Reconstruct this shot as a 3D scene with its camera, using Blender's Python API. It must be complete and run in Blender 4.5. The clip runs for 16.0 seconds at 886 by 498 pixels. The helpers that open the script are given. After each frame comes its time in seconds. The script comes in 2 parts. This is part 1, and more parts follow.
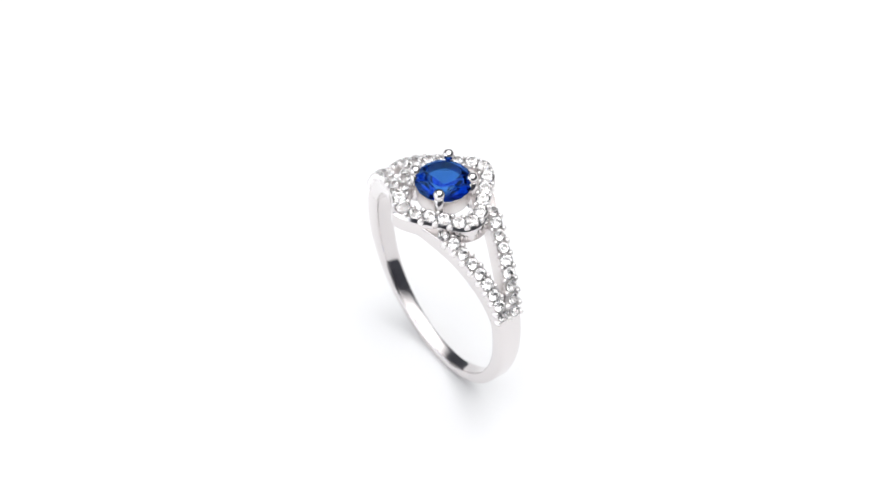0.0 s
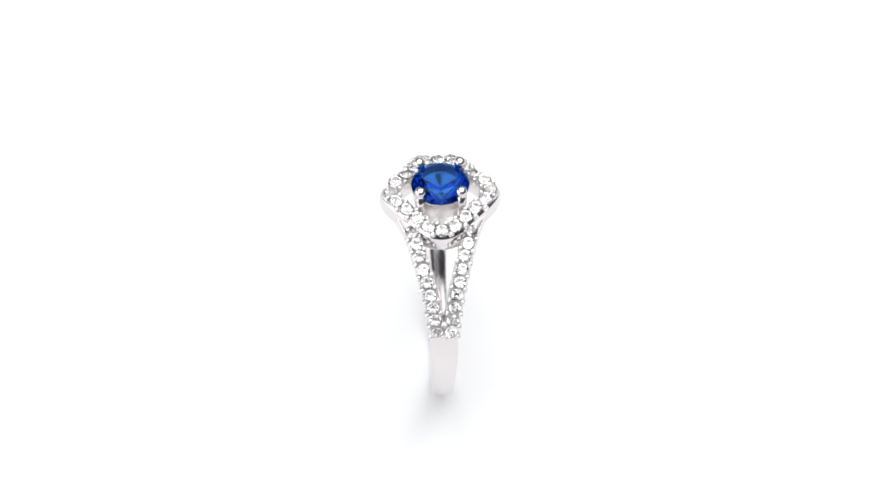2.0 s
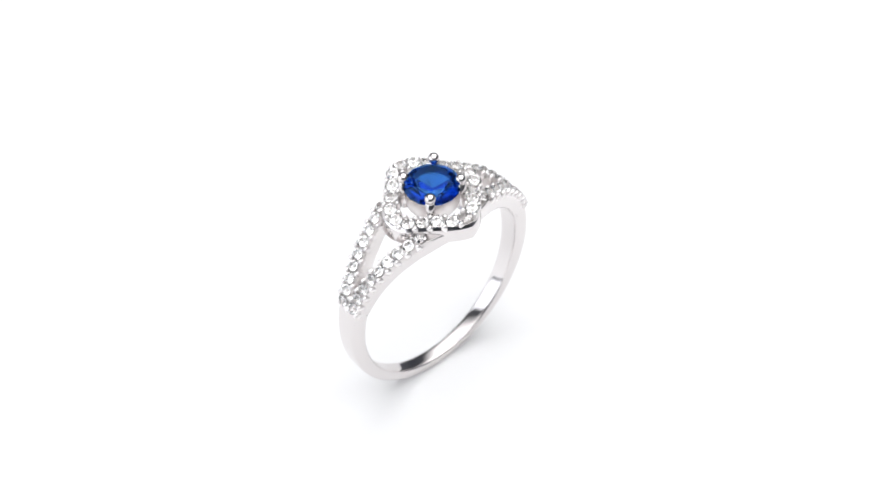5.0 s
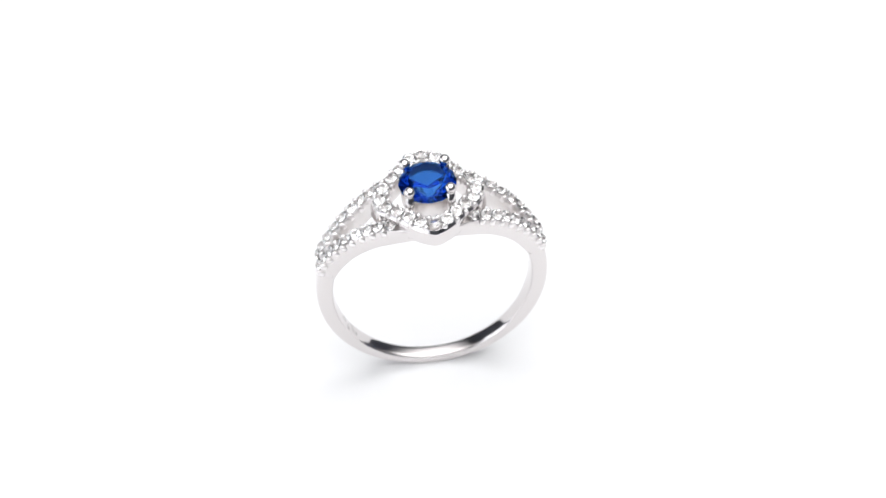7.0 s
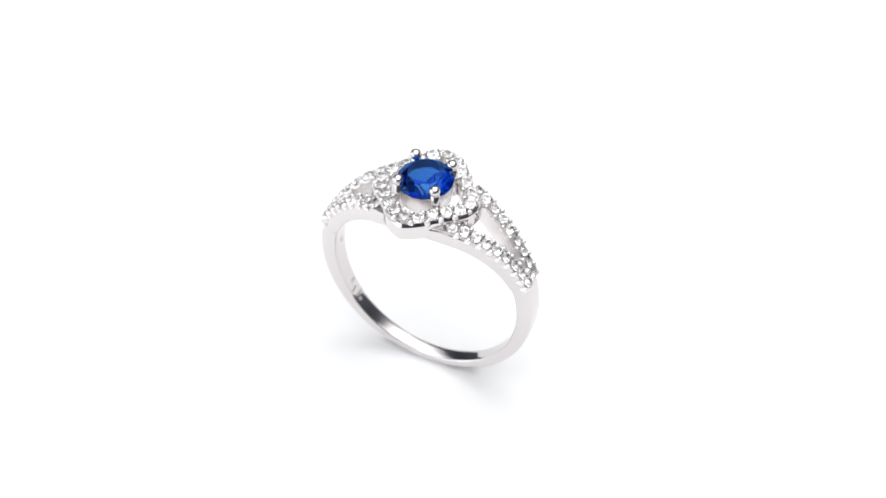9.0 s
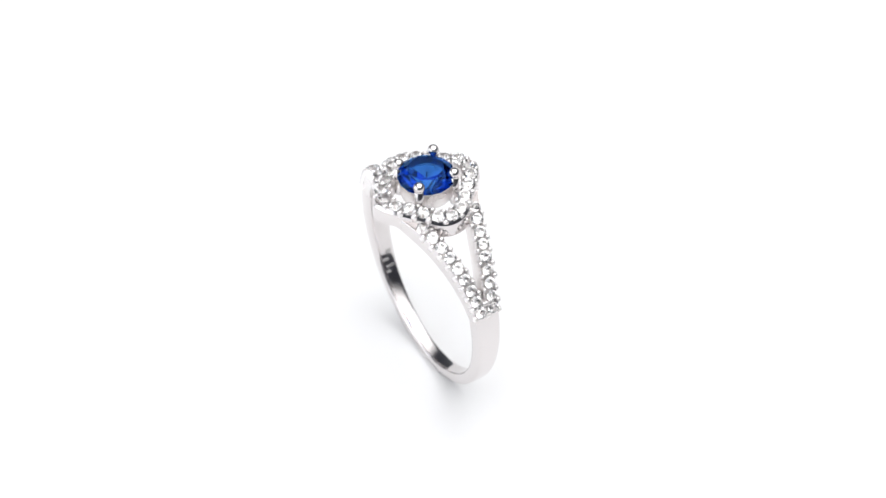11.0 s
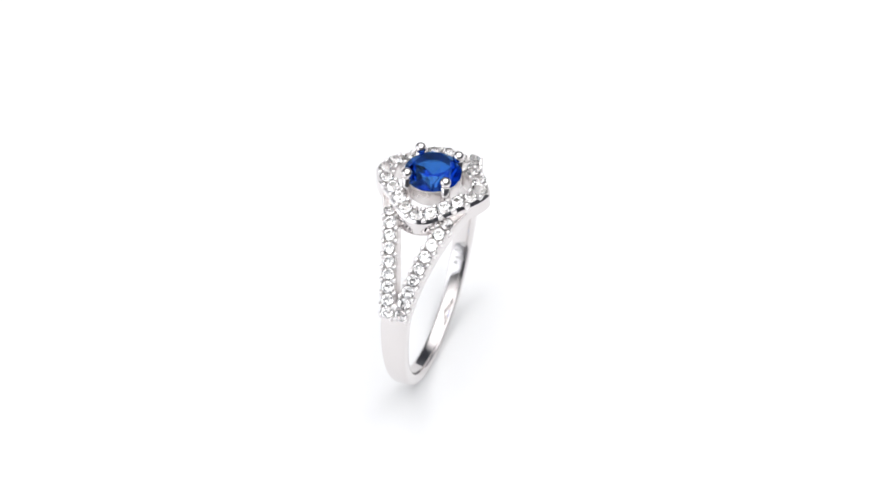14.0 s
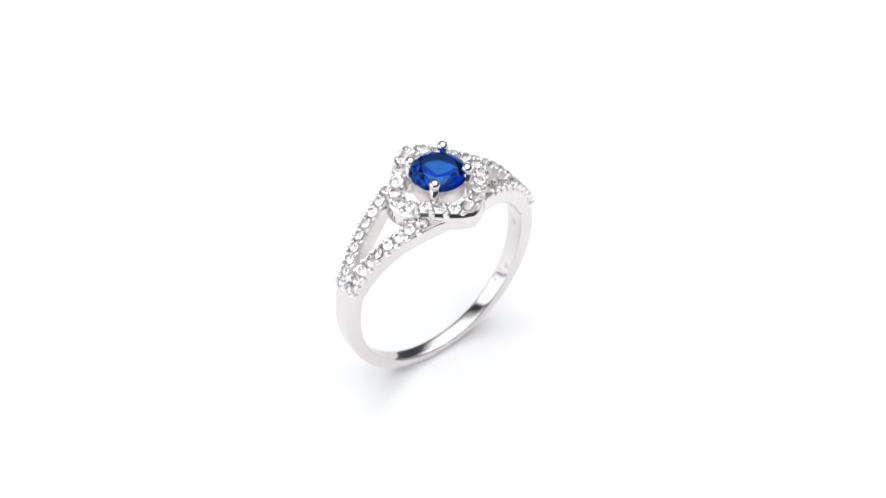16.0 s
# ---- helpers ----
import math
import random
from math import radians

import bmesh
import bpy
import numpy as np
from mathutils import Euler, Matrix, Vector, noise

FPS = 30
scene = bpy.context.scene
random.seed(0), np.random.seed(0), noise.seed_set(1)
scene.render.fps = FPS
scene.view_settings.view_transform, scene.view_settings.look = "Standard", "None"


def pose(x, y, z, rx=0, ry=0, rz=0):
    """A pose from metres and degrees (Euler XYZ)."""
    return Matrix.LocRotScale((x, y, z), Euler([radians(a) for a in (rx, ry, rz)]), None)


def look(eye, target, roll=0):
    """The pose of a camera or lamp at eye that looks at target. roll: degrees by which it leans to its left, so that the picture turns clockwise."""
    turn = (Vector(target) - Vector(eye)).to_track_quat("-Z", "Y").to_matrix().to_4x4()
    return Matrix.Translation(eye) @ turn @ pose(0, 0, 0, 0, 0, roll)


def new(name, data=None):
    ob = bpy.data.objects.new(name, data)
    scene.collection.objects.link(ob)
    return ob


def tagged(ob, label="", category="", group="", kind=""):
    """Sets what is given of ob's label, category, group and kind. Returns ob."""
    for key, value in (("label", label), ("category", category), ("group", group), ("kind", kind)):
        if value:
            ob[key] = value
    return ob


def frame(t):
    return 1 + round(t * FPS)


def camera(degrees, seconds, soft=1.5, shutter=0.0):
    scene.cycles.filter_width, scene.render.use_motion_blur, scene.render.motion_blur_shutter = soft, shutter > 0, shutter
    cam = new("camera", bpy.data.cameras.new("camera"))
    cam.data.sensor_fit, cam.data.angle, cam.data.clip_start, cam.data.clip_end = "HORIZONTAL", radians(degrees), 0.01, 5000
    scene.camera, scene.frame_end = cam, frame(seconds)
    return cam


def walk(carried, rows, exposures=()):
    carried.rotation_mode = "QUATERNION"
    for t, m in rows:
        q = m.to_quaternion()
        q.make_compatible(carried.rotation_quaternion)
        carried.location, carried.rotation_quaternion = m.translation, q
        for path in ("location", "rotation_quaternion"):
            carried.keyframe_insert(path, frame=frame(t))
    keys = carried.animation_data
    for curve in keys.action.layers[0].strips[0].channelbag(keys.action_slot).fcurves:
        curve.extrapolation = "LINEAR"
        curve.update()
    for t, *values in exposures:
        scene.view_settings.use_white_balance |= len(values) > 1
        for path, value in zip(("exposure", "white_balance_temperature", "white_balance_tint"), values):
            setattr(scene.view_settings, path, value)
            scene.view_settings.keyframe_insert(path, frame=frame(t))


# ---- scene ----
# The camera stands still on a tripod; the ring turns on a turntable under it.
cam = camera(26.0, 16.0, soft=1.4)
cam.data.dof.use_dof, cam.data.dof.focus_distance, cam.data.dof.aperture_fstop = True, 0.162, 36
EYE, AIM = (0., -0.11743, 0.13774), (0.0007, 0.00107, 0.01311)
walk(cam, [(0.0, look(EYE, AIM)), (16.0, look(EYE, AIM))])

MM = 0.001
TURN_RATE = 16.78          # degrees a second, clockwise from above
BROAD_TIME = 7.465            # the ring faces the camera broadside
RING_OFFSET = (-0.40, -0.43, 10.82)   # ring centre from the turntable's axis, mm
RING_LEAN = -1.4

# ---- light ----
world = bpy.data.worlds.new("studio")
scene.world = world
world.use_nodes = True
world.node_tree.nodes["Background"].inputs[0].default_value = (0.95, 0.97, 1.0, 1)
world.node_tree.nodes["Background"].inputs[1].default_value = 0.1
scene.view_settings.exposure = 0.0


def softbox(name, eye, size_x, size_y, power, colour=(1, 1, 1), edge=0.2):
    """Softbox whose cloth is brightest in the middle and falls off to its rim."""
    data = bpy.data.lights.new(name, "AREA")
    data.shape, data.size, data.size_y = "RECTANGLE", size_x, size_y
    data.energy, data.color = power, colour
    data.use_nodes = True
    n, l = data.node_tree.nodes, data.node_tree.links
    face = n.new("ShaderNodeNewGeometry")
    axes = n.new("ShaderNodeSeparateXYZ")
    l.new(face.outputs["Parametric"], axes.inputs[0])
    fades = []
    for axis in "XY":
        away = n.new("ShaderNodeMath")
        away.operation = "PINGPONG"
        away.inputs[1].default_value = 0.5
        l.new(axes.outputs[axis], away.inputs[0])
        fade = n.new("ShaderNodeMapRange")
        fade.interpolation_type = "SMOOTHSTEP"
        fade.inputs["From Max"].default_value = edge
        l.new(away.outputs[0], fade.inputs["Value"])
        fades.append(fade)
    both = n.new("ShaderNodeMath")
    both.operation = "MULTIPLY"
    l.new(fades[0].outputs["Result"], both.inputs[0])
    l.new(fades[1].outputs["Result"], both.inputs[1])
    l.new(both.outputs[0], n["Emission"].inputs["Strength"])
    ob = new(name, data)
    ob.matrix_world = look(eye, (0, 0, 0.008))
    return ob


softbox("softbox_top", (0.03, 0.0, 0.50), 1.60, 1.30, 18.2, edge=0.45)
softbox("softbox_right", (0.38, 0.30, 0.46), 0.66, 0.60, 1.1, edge=0.5)
softbox("softbox_left", (-0.46, -0.17, 0.18), 1.0, 0.40, 2.4, (0.92, 0.955, 1.0))

# ---- materials ----


def material(name):
    m = bpy.data.materials.new(name)
    m.use_nodes = True
    n = m.node_tree.nodes
    return m, n, m.node_tree.links, n["Principled BSDF"]


def metal(name, colour, rough, bump=0.015, scale=2600):
    """Polished silver with fine polishing marks."""
    m, n, l, b = material(name)
    b.inputs["Base Color"].default_value = (*colour, 1)
    b.inputs["Metallic"].default_value = 1
    tc = n.new("ShaderNodeTexCoord")
    t = n.new("ShaderNodeTexNoise")
    t.inputs["Scale"].default_value = scale
    t.inputs["Detail"].default_value = 3
    l.new(tc.outputs["Object"], t.inputs["Vector"])
    t2 = n.new("ShaderNodeTexNoise")
    t2.inputs["Scale"].default_value = scale * 0.12
    l.new(tc.outputs["Object"], t2.inputs["Vector"])
    mr = n.new("ShaderNodeMapRange")
    mr.inputs["To Min"].default_value, mr.inputs["To Max"].default_value = rough * 0.6, rough * 1.5
    l.new(t2.outputs["Fac"], mr.inputs["Value"])
    l.new(mr.outputs["Result"], b.inputs["Roughness"])
    bp = n.new("ShaderNodeBump")
    bp.inputs["Strength"].default_value, bp.inputs["Distance"].default_value = bump, 0.0002
    l.new(t.outputs["Fac"], bp.inputs["Height"])
    l.new(bp.outputs["Normal"], b.inputs["Normal"])
    return m


def stone(name, colour, ior, rough=0.0):
    m, n, l, b = material(name)
    b.inputs["Base Color"].default_value = (*colour, 1)
    b.inputs["Transmission Weight"].default_value = 1
    b.inputs["IOR"].default_value = ior
    b.inputs["Roughness"].default_value = rough
    return m


def tinted_stone(name, colour, ior):
    """Deeply coloured clear stone, which darkens with every bounce inside it."""
    m, n, l, b = material(name)
    glass = n.new("ShaderNodeBsdfGlass")
    glass.inputs["Color"].default_value, glass.inputs["IOR"].default_value = (*colour, 1), ior
    glass.inputs["Roughness"].default_value = 0.0
    l.new(glass.outputs[0], n["Material Output"].inputs["Surface"])
    n.remove(b)
    return m


SILVER = metal("polished_silver", (0.74, 0.708, 0.704), 0.08)
# Same silver, rougher and lightened to lift the shade in grooves and inner sides.
SILVER_MATT_LIFTED = metal("lifted_matt_silver", (0.90, 0.87, 0.86), 0.5, 0.1)
SILVER_BEAD = metal("bead_silver", (0.90, 0.87, 0.865), 0.30, 0.04)
SILVER_CAST = metal("cast_silver", (0.78, 0.745, 0.735), 0.28, 0.06)
SAPPHIRE = tinted_stone("blue_stone", (0.168, 0.382, 0.73), 1.74)
CLEAR = stone("clear_stone", (0.995, 0.98, 0.98), 2.1, 0.05)
MARK, _, _, mark_bsdf = material("engraved_mark")
mark_bsdf.inputs["Base Color"].default_value = (0.68, 0.665, 0.655, 1)
mark_bsdf.inputs["Metallic"].default_value, mark_bsdf.inputs["Roughness"].default_value = 1, 0.5


def white_board():
    m, n, l, b = material("white_board")
    tc = n.new("ShaderNodeTexCoord")
    t = n.new("ShaderNodeTexNoise")
    t.inputs["Scale"].default_value = 9
    t.inputs["Detail"].default_value = 5
    l.new(tc.outputs["Object"], t.inputs["Vector"])
    mix = n.new("ShaderNodeMix")
    mix.data_type = "RGBA"
    mix.inputs["A"].default_value, mix.inputs["B"].default_value = (0.86, 0.86, 0.87, 1), (0.89, 0.89, 0.895, 1)
    l.new(t.outputs["Fac"], mix.inputs["Factor"])
    l.new(mix.outputs["Result"], b.inputs["Base Color"])
    b.inputs["Roughness"].default_value = 0.45
    return m


BOARD = white_board()
ROOM, _, _, room_bsdf = material("studio_wall")
room_bsdf.inputs["Base Color"].default_value = (0.62, 0.64, 0.69, 1)
room_bsdf.inputs["Roughness"].default_value = 0.8

# ---- setting: white sweep on a table ----


def mesh_object(name, bm, mat, parent=None, smooth=True):
    bmesh.ops.recalc_face_normals(bm, faces=bm.faces)
    me = bpy.data.meshes.new(name)
    bm.to_mesh(me)
    bm.free()
    me.materials.append(mat)
    if smooth:
        me.polygons.foreach_set("use_smooth", [True] * len(me.polygons))
    ob = new(name, me)
    ob.parent = parent
    return ob


def part(name, bm, mat, parent, label="", smooth=True):
    ob = mesh_object(name, bm, mat, parent, smooth)
    return tagged(ob, label) if label else ob


def loft(bm, loops, closed=False):
    """Skin between loops of equal length; caps the ends, or joins last to first."""
    rows = [[bm.verts.new(v) for v in loop] for loop in loops]
    pairs = list(zip(rows, rows[1:])) + ([(rows[-1], rows[0])] if closed else [])
    for a, b in pairs:
        for i in range(len(a)):
            j = (i + 1) % len(a)
            bm.faces.new((a[i], a[j], b[j], b[i]))
    if not closed:
        bm.faces.new(rows[0])
        bm.faces.new(rows[-1][::-1])
    return rows


def box(bm, lo, hi):
    v = [bm.verts.new((x, y, z)) for z in (lo[2], hi[2]) for x, y in ((lo[0], lo[1]), (hi[0], lo[1]), (hi[0], hi[1]), (lo[0], hi[1]))]
    for f in ((3, 2, 1, 0), (4, 5, 6, 7), (0, 1, 5, 4), (1, 2, 6, 5), (2, 3, 7, 6), (3, 0, 4, 7)):
        bm.faces.new([v[i] for i in f])


def build_table():
    """White board over a table-high block, on which the ring turns."""
    bm = bmesh.new()
    box(bm, (-0.45, -0.35, -0.75), (0.45, 0.32, 0.0))
    bmesh.ops.bevel(bm, geom=list(bm.edges), offset=0.004, segments=3, affect="EDGES")
    ob = mesh_object("ground", bm, BOARD, smooth=False)
    return tagged(ob, "plain matt white photo table under the ring", "table top", kind="structure")


def build_room():
    """Plain pale grey studio round the table."""
    h = 1.6
    for name, lo, hi in (("wall_north", (-h, h, -0.75), (h, h + 0.1, 1.6)), ("wall_south", (-h, -h - 0.1, -0.75), (h, -h, 1.6)),
                         ("wall_east", (h, -h, -0.75), (h + 0.1, h, 1.6)), ("wall_west", (-h - 0.1, -h, -0.75), (-h, h, 1.6)),
                         ("floor", (-h, -h, -0.85), (h, h, -0.75)), ("ceiling", (-h, -h, 1.6), (h, h, 1.7))):
        bm = bmesh.new()
        box(bm, lo, hi)
        tagged(mesh_object(name, bm, ROOM, smooth=False), "plain pale grey studio " + name.split("_")[0], name.split("_")[0], kind="structure")


build_table()
build_room()

# ---- the ring ----


def superloop(w, h, n=20, k=0.42):
    """Rounded rectangle w by h about the origin."""
    pts = []
    for i in range(n):
        a = 2 * math.pi * (i + 0.5) / n
        c, s = math.cos(a), math.sin(a)
        pts.append((w / 2 * math.copysign(abs(c) ** k, c), h / 2 * math.copysign(abs(s) ** k, s)))
    return pts


def around(phi, r, y):
    """A place on the ring: phi degrees from its lowest point towards +x, r and y in mm."""
    a = radians(phi)
    return Vector((r * math.sin(a), y, -r * math.cos(a))) * MM


PAVE_START = 110.6     # phi at which the stones begin


def build_band(ring):
    bm = bmesh.new()
    loops = []
    end = [PAVE_START - 0.12, PAVE_START, PAVE_START + 0.15, PAVE_START + 3]
    for phi in [-p for p in end[::-1]] + [(PAVE_START - 1) * (i / 48 - 1) for i in range(97)] + end:
        c = math.cos(radians(phi))
        ri, ro, w = 8.93 - 0.09 * c + 1.04 * c * c, 10.42 - 0.46 * c + 0.86 * c * c, 2.2 - 0.8 * c
        if abs(phi) > PAVE_START + 0.1:          # tongue held inside the shoulders
            ri, ro, w = ri + 0.12, ro - 0.22, w - 0.24
        loops.append([around(phi, (ro + ri) / 2 + h, y) for y, h in superloop(w, ro - ri, 24, 0.38)])
    loft(bm, loops)
    return part("band", bm, SILVER, ring, "polished silver band tapering to the bottom")


def seat_profile(w, h, cut=1.0):
    """Section of a stone-set bar, w by h about the origin: upright sides, a chamfer under the stones, wider on the outer side (+), and a groove for their points."""
    hw, top = w / 2, h / 2

    def flank(c, d):
        return [(hw - 0.16, -top), (hw - 0.05, -top + 0.03), (hw - 0.01, -top + 0.12), (hw, -top + 0.20), (hw, top - c - 0.06), (hw, top - c - 0.015),
                (hw - 0.012, top - c), (hw - d + 0.012, top - 0.035), (hw - d, top - 0.01), (hw - d - 0.03, top), (hw - d - 0.09, top - 0.03), (0.12, top - 0.36)]
    return flank(0.30 * cut, 0.17 * cut) + [(-q, z) for q, z in flank(0.15 * cut, 0.10 * cut)[::-1]]


def loft_seat(bm, loops, closed=False):
    """Skin of a stone-set bar; the groove under the stones and the inner side take matt silver, lightened in colour to
    brighten their shade.
    """
    rows = loft(bm, loops, closed)
    matt = {v for row in rows for v in row[10:]}
    for f in bm.faces:
        if all(v in matt for v in f.verts):
            f.material_index = 1


ARM_MID, ARM_END = 158.0, 179.0


def arm_y(phi):
    """Distance of a shoulder's middle from the ring's plane: the two spread apart, then run along the halo to its tip."""
    if phi <= ARM_MID:
        return 0.58 + 1.83 * max(0.0, (phi - PAVE_START) / (ARM_MID - PAVE_START)) ** 1.4
    x0, x = 10.2 * math.sin(radians(ARM_MID)), 10.2 * math.sin(radians(phi))
    return 2.41 + 1.72 * (x0 - x) / x0 + 0.34 * max(0.0, 1 - x / 2.2) ** 1.5


def arm_inner(phi):
    """The shoulders are deepest beside the halo and rise to a point at its tip."""
    deep = min(1.0, (phi - PAVE_START + 3) / 14)
    tip = max(0.0, (phi - 158) / 22)
    return 9.09 - 0.06 * deep + 1.09 * tip ** 1.3


def brilliant(bm, r, crown, pavilion, table=0.56, girdle=0.06):
    """Round brilliant cut: table, crown, girdle and pavilion facets."""
    def ring_of(rad, z, n, off):
        return [bm.verts.new((rad * math.cos(2 * math.pi * (i + off) / n), rad * math.sin(2 * math.pi * (i + off) / n), z)) for i in range(n)]
    top = ring_of(r * table, crown, 8, 0)
    mid = ring_of(r * (0.48 + 0.56 * table), crown * 0.55, 8, 0.5)
    gu = ring_of(r, girdle / 2, 16, 0)
    gl = ring_of(r, -girdle / 2, 16, 0)
    low = ring_of(r * 0.42, -pavilion * 0.62, 8, 0.5)
    tip = bm.verts.new((0, 0, -pavilion))
    bm.faces.new(top)
    for i in range(8):
        j = (i + 1) % 8
        bm.faces.new((top[i], mid[i], top[j]))
        bm.faces.new((top[j], mid[i], gu[(2 * i + 2) % 16], mid[j]))
        bm.faces.new((mid[i], gu[2 * i + 1], gu[(2 * i + 2) % 16]))
        bm.faces.new((mid[i], gu[2 * i], gu[2 * i + 1]))
        bm.faces.new((gl[2 * i], gl[2 * i + 1], low[i]))
        bm.faces.new((gl[2 * i + 1], gl[(2 * i + 2) % 16], low[i]))
        bm.faces.new((gl[(2 * i + 2) % 16], low[j], tip, low[i]))
    for i in range(16):
        j = (i + 1) % 16
        bm.faces.new((gu[i], gl[i], gl[j], gu[j]))


def shared_mesh(name, bm, mat, smooth):
    bmesh.ops.recalc_face_normals(bm, faces=bm.faces)
    me = bpy.data.meshes.new(name)
    bm.to_mesh(me)
    bm.free()
    me.materials.append(mat)
    me.polygons.foreach_set("use_smooth", [smooth] * len(me.polygons))
    return me


def small_stone_mesh():
    bm = bmesh.new()
    brilliant(bm, 0.55 * MM, 0.21 * MM, 0.46 * MM, 0.50, 0.03 * MM)
    return shared_mesh("pave_stone", bm, CLEAR, False)


def bead_mesh():
    """Squarish stub cut down the side of the bar, with a rounded head near the origin."""
    bm = bmesh.new()
    prof = [(0.04, -0.61, 1, 1.3), (0.15, -0.60, 0.8, 1.35), (0.20, -0.53, 0.6, 1.4), (0.21, -0.16, 0.55, 1.35), (0.20, -0.03, 0.8, 1.1),
            (0.185, 0.04, 1, 1), (0.14, 0.09, 1, 1), (0.06, 0.115, 1, 1)]
    loft(bm, [[Vector((wide * r * math.copysign(abs(math.cos(a)) ** k, math.cos(a)), r * math.copysign(abs(math.sin(a)) ** k, math.sin(a)), z)) * MM
               for a in [2 * math.pi * (i + 0.5) / 12 for i in range(12)]] for r, z, k, wide in prof])
    return shared_mesh("bead", bm, SILVER_BEAD, True)


STONE_MESH, BEAD_MESH = small_stone_mesh(), bead_mesh()


def set_piece(name, data, parent, place, up, along, spin=0.0, size=1.0):
    """A small piece at place with its z along up and its x along the row."""
    up = up.normalized()
    x = (along - up * along.dot(up)).normalized()
    m = Matrix((x, up.cross(x), up)).transposed().to_4x4()
    ob = new(name, data)
    ob.parent = parent
    ob.matrix_basis = Matrix.Translation(place) @ m @ Matrix.Rotation(spin, 4, "Z") @ Matrix.Scale(size, 4)
    return ob


def set_row(parent, points, ups, half, rng):
    """Stones along a row with pairs of beads between them; points are the girdles' centres."""
    n = len(points)
    for i in range(n):
        along = (points[min(i + 1, n - 1)] - points[max(i - 1, 0)])
        set_piece("pave_stone", STONE_MESH, parent, points[i], ups[i] + Vector([rng.uniform(-0.25, 0.25) for _ in range(3)]), along, rng.uniform(0, 6.28))
    for i in range(n - 1):
        set_beads(parent, points[i], points[i + 1], ups[i] + ups[i + 1], half, rng)


def set_beads(parent, a, b, up, half, rng):
    up = up.normalized()
    along = (b - a).normalized()
    side = up.cross(along)
    for s in (-1, 1):
        place = (a + b) / 2 + side * s * half * MM + up * (0.01 + rng.uniform(-0.04, 0.04)) * MM
        set_piece("bead", BEAD_MESH, parent, place, up - side * s * 0.06, along)


def build_arm(ring, sx, sy, rng):
    bm = bmesh.new()
    loops = []
    start = PAVE_START - 2.5
    for i in range(33):
        phi = start + (ARM_END - start) * i / 32
        grow = min(1.0, (phi - start) / 2.5)
        ri, ro = arm_inner(phi) + 0.2 * (1 - grow), 10.72 - 0.3 * (1 - grow) + 0.07 * max(0.0, (phi - ARM_MID) / 21)
        w = (1.46 + 0.09 * min(1.0, max(0.0, (phi - PAVE_START) / 16))) * (0.85 + 0.105 * grow + 0.045 * min(1.0, max(0.0, (phi - PAVE_START) / 6))) - 0.25 * max(0.0, (phi - ARM_MID) / 21)
        loops.append([around(phi * sx, (ro + ri) / 2 + h, (arm_y(phi) + q * (1 - 0.05 * h / (ro - ri))) * sy) for q, h in seat_profile(0.955 * w, ro - ri, min(1.0, max(0.1, (phi - PAVE_START + 0.5) / 5), max(0.45, (168 - phi) / 9)))])
    loft_seat(bm, loops)
    arm = part("shoulder_arm", bm, SILVER, ring, "split shoulder set with a row of clear stones")
    pts, ups = [], []
    for i in range(9):
        phi = PAVE_START + 3.0 + 5.82 * i
        pts.append(around(phi * sx, 10.85, arm_y(phi) * sy))
        ups.append(around(phi * sx, 1, 0))
    arm.data.materials.append(SILVER_MATT_LIFTED)
    set_row(arm, pts, [u.normalized() for u in ups], 0.555, rng)
    first = around((PAVE_START + 0.3) * sx, 10.8, 0.66 * sy)
    set_beads(arm, first, first + (pts[0] - first) * 0.1, ups[0], 0.5, rng)
    return arm


def diamond(n, half, rho):
    """n even places round a square that stands on its corner, with rounded corners: (x, y, outward normal)."""
    side = half / math.sqrt(2)
    flat, arc = 2 * (side - rho), math.pi / 2 * rho
    total = 4 * (flat + arc)
    out = []
    for i in range(n):
        d = total * i / n
        q, d = int(d // (flat + arc)), d % (flat + arc)
        if d < arc / 2:
            a = d / rho
            p, nrm = Vector((half - rho * math.sqrt(2) + rho * math.cos(a), rho * math.sin(a))), Vector((math.cos(a), math.sin(a)))
        elif d < arc / 2 + flat:
            u = d - arc / 2
            a = math.pi / 4
            nrm = Vector((math.cos(a), math.sin(a)))
            p = Vector((half - rho * math.sqrt(2), 0)) + nrm * rho + Vector((-nrm.y, nrm.x)) * u
        else:
            a = math.pi / 4 + (d - arc / 2 - flat) / rho
            nrm = Vector((math.cos(a), math.sin(a)))
            p = Vector((0, half - rho * math.sqrt(2))) + nrm * rho
        turn = Matrix.Rotation(q * math.pi / 2, 2)
        out.append((turn @ p, turn @ nrm))
    return out


HALO_HALF, HALO_ROUND, HALO_BOW = 4.97, 1.8, 0.68


def halo_z(x):
    return 11.5 - HALO_BOW * (x / 4.5) ** 2


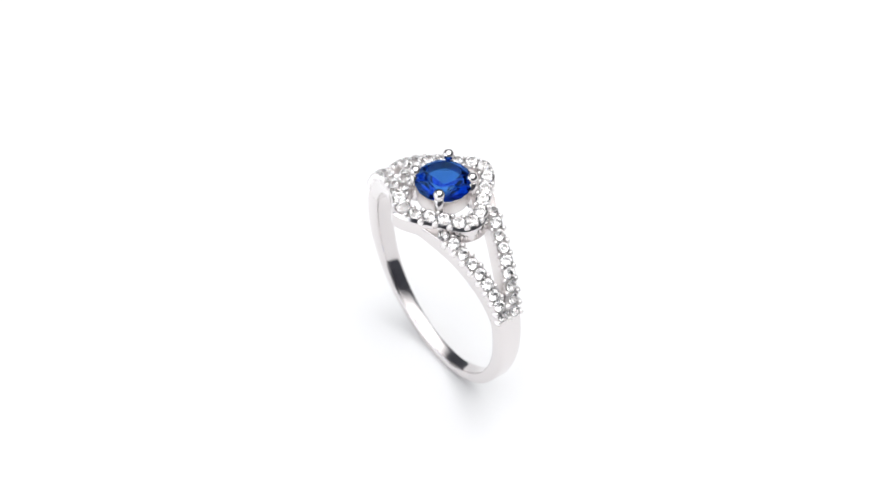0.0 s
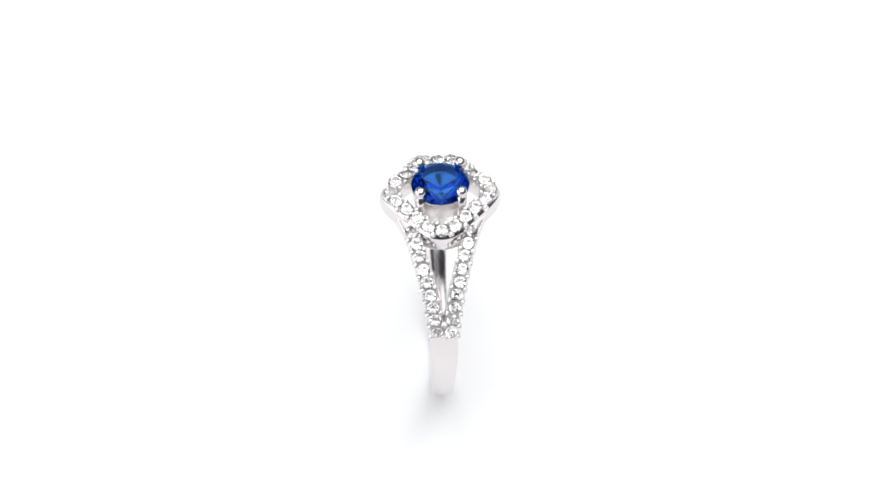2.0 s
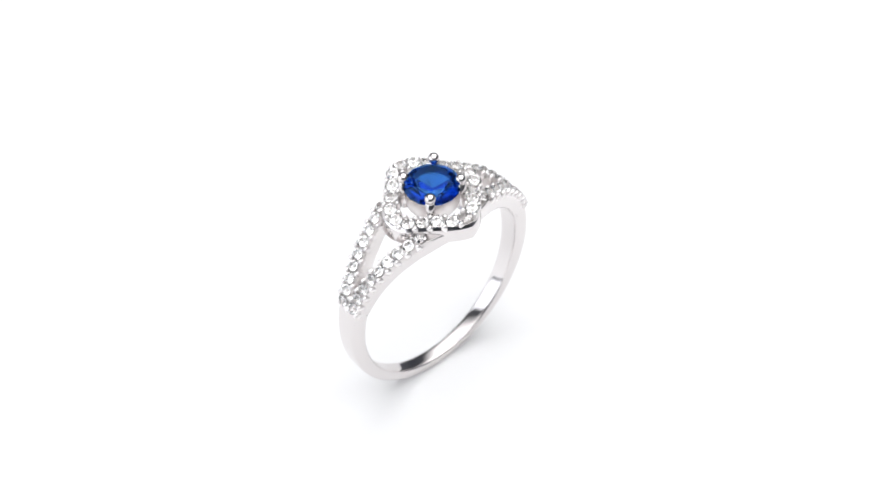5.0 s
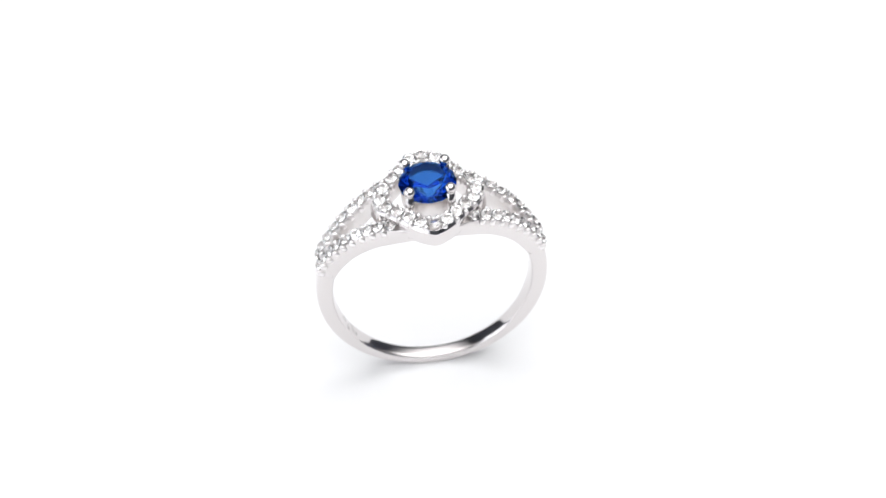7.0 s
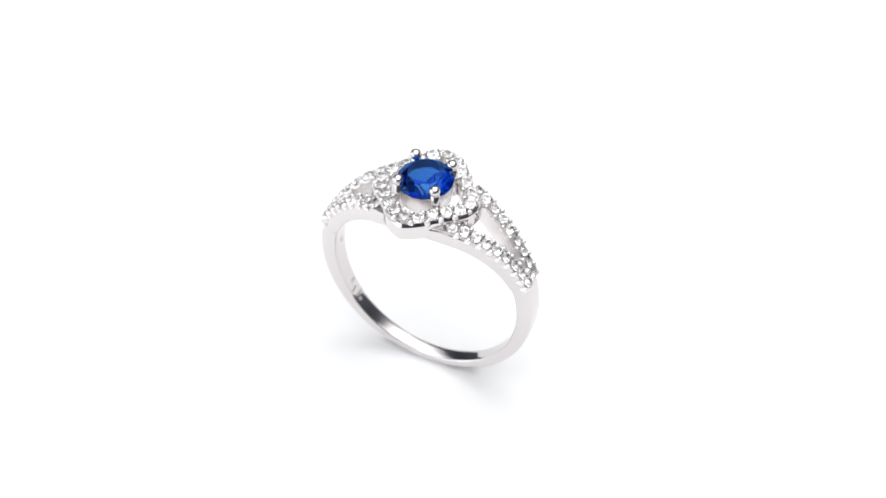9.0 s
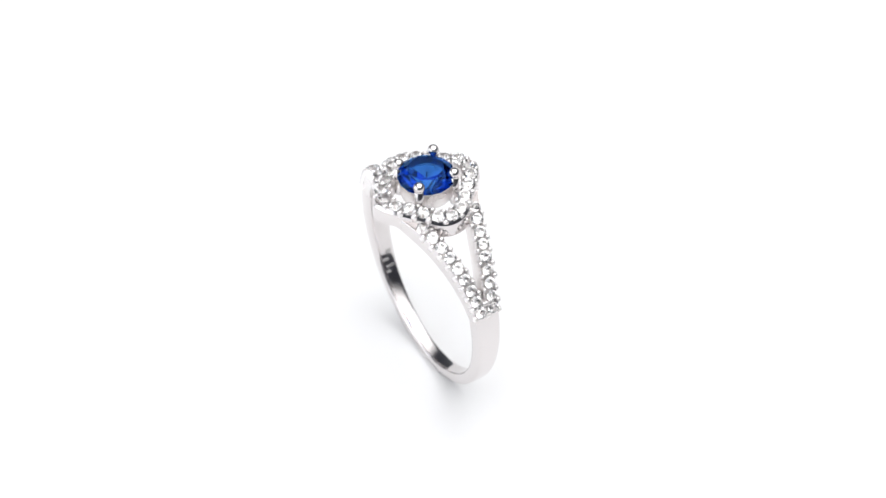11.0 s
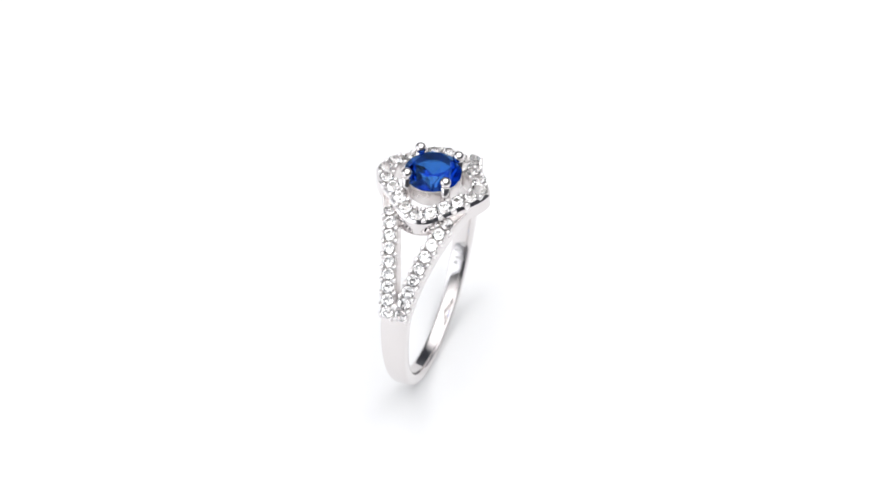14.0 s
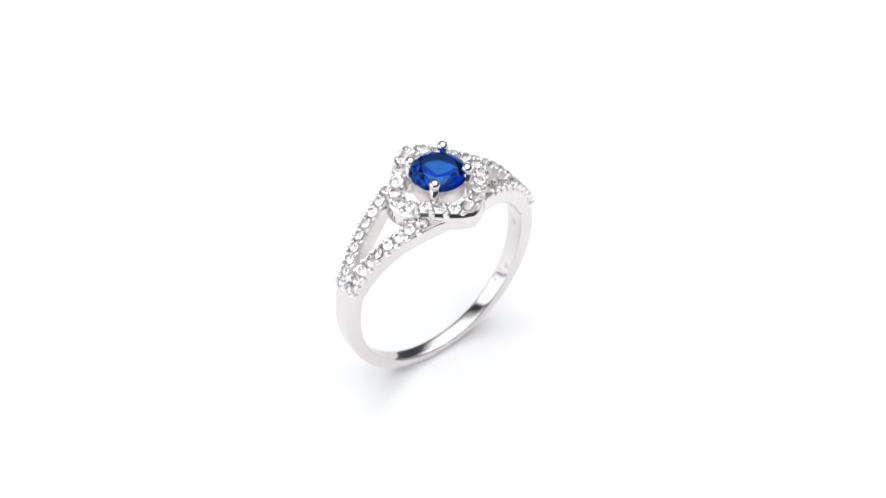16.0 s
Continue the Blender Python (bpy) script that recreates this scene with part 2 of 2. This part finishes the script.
def build_halo(ring, rng):
    bm = bmesh.new()
    loops = []
    for p, nrm in diamond(96, HALO_HALF, HALO_ROUND):
        top = halo_z(p.x) - 0.12
        side = min(1.0, max(0.0, (abs(p.y) - 0.5) / 1.2))
        h = 1.53 + 0.15 * side
        lean = 0.36 - 0.24 * side
        p = p + Vector((0, math.copysign(0.25 * max(0.0, 1 - abs(p.x) / 0.9), p.y)))
        loops.append([Vector((p.x + nrm.x * q * (1 - lean * z / h), p.y + nrm.y * q * (1 - lean * z / h), top - h / 2 + z)) * MM for q, z in seat_profile(1.44, h)])
    loft_seat(bm, loops, closed=True)
    halo = part("halo", bm, SILVER, ring, "rounded square halo set with clear stones")
    halo.data.materials.append(SILVER_MATT_LIFTED)
    spots = diamond(20, HALO_HALF, HALO_ROUND)
    pts = [Vector((p.x, p.y, halo_z(p.x))) * MM for p, _ in spots]
    ups = [Vector((2 * HALO_BOW * p.x / 4.5 ** 2, 0, 1)).normalized() for p, _ in spots]
    n = len(pts)
    for i in range(n):
        along = pts[(i + 1) % n] - pts[i - 1]
        set_piece("pave_stone", STONE_MESH, halo, pts[i], ups[i] + Vector([rng.uniform(-0.25, 0.25) for _ in range(3)]), along, rng.uniform(0, 6.28), 1.14)
        set_beads(halo, pts[i], pts[(i + 1) % n], ups[i] + ups[(i + 1) % n], 0.55, rng)
    return halo


GIRDLE = 12.2


def tube(bm, path, radii, n=14):
    """Round tube along a straight-ish path in the ring's space, mm."""
    loops = []
    for i, c in enumerate(path):
        d = (path[min(i + 1, len(path) - 1)] - path[max(i - 1, 0)]).normalized()
        a = d.orthogonal().normalized()
        b = d.cross(a)
        loops.append([(c + (a * math.cos(2 * math.pi * k / n) + b * math.sin(2 * math.pi * k / n)) * radii[i]) * MM for k in range(n)])
    loft(bm, loops)


def build_setting(ring):
    """Collar with a conical seat under the blue stone, with four prongs and the struts that hold it in the halo."""
    bm = bmesh.new()
    prof = [(2.36, GIRDLE - 0.10), (2.385, GIRDLE - 0.14), (2.38, GIRDLE - 0.4), (2.30, GIRDLE - 1.85), (2.25, GIRDLE - 1.92),
            (1.49, GIRDLE - 1.92), (1.45, GIRDLE - 1.85), (1.42, GIRDLE - 1.0), (1.47, GIRDLE - 0.93), (2.28, GIRDLE - 0.25), (2.32, GIRDLE - 0.12)]
    loft(bm, [[Vector((r * math.cos(a), r * math.sin(a), z)) * MM for r, z in prof] for a in [2 * math.pi * i / 64 for i in range(64)]], closed=True)
    collar = part("collar", bm, SILVER_CAST, ring, "silver collar under the blue stone")
    for q in range(4):
        u = Vector((math.cos(math.pi / 4 + q * math.pi / 2), math.sin(math.pi / 4 + q * math.pi / 2), 0))
        up = Vector((0, 0, 1))
        bm = bmesh.new()
        base = [(2.46, 9.7, 0.43), (2.46, 10.5, 0.43), (2.47, 12.55, 0.42)]
        c = u * 2.45 + up * 12.98
        path = [u * r + up * z for r, z, _ in base]
        radii = [r for _, _, r in base]
        for k in range(-3, 6):
            a = math.pi / 2 * k / 5.0
            path.append(c + up * 0.48 * math.sin(a))
            radii.append(max(0.02, 0.51 * math.cos(a)))
        tube(bm, path, radii, 16)
        prong = part("prong", bm, SILVER, ring, "polished claw with a rounded tip")
        bm = bmesh.new()
        tube(bm, [u * 2.1 + up * 10.1, u * 3.2 + up * 9.75], [0.32, 0.32], 10)
        part("strut", bm, SILVER_CAST, prong)
    return collar


def build_marks(band):
    """Worn maker's stamps inside the band, as plain bars, and a small casting pit outside it."""
    for phi, y, length, width in ((-63, 0.25, 0.5, 2.6), (-58.5, -0.2, 0.7, 1.5), (-54, 0.1, 0.9, 1.3), (-51, -0.2, 0.4, 2.2),
                                  (-98.6, 0.1, 0.3, 1.4), (-96, 0.1, 0.3, 1.8)):
        bm = bmesh.new()
        loops = []
        for p in (phi - width / 2, phi, phi + width / 2):
            c = math.cos(radians(p))
            face = 8.93 - 0.09 * c + 1.04 * c * c
            loops.append([around(p, r, y + q) for q, r in ((-length / 2, face + 0.05), (length / 2, face + 0.05), (length / 2, face - 0.02), (-length / 2, face - 0.02))])
        loft(bm, loops)
        part("stamp_mark", bm, MARK, band, "worn stamped mark", smooth=False)
    bm = bmesh.new()
    bmesh.ops.create_uvsphere(bm, u_segments=10, v_segments=6, radius=0.07 * MM)
    bmesh.ops.translate(bm, verts=bm.verts, vec=around(105.5, 10.45, -0.45))
    part("casting_pit", bm, MARK, band, "tiny dark casting pit")


def build_ring():
    rng = random.Random(7)
    ring = new("ring")
    ring.empty_display_size = 0.005
    tagged(ring, "silver split-shoulder ring with round blue stone in clear-stone halo", "ring")
    build_marks(build_band(ring))
    for sx in (-1, 1):
        for sy in (-1, 1):
            build_arm(ring, sx, sy, rng)
    build_halo(ring, rng)
    build_setting(ring)
    bm = bmesh.new()
    brilliant(bm, 2.52 * MM, 0.85 * MM, 1.95 * MM, 0.64, 0.06 * MM)
    gem = part("gemstone", bm, SAPPHIRE, ring, "round faceted deep blue stone", smooth=False)
    gem.location = Vector((0, 0, GIRDLE)) * MM
    return ring


ring = build_ring()


def motions():
    """The ring turns evenly with the turntable."""
    rows = []
    for i in range(33):
        t = i * 0.5
        m = pose(0, 0, 0, 0, 0, -TURN_RATE * (t - BROAD_TIME)) @ Matrix.Translation(Vector(RING_OFFSET) * MM) @ pose(0, 0, 0, 0, RING_LEAN, 0)
        rows.append((t, m))
    walk(ring, rows)


motions()
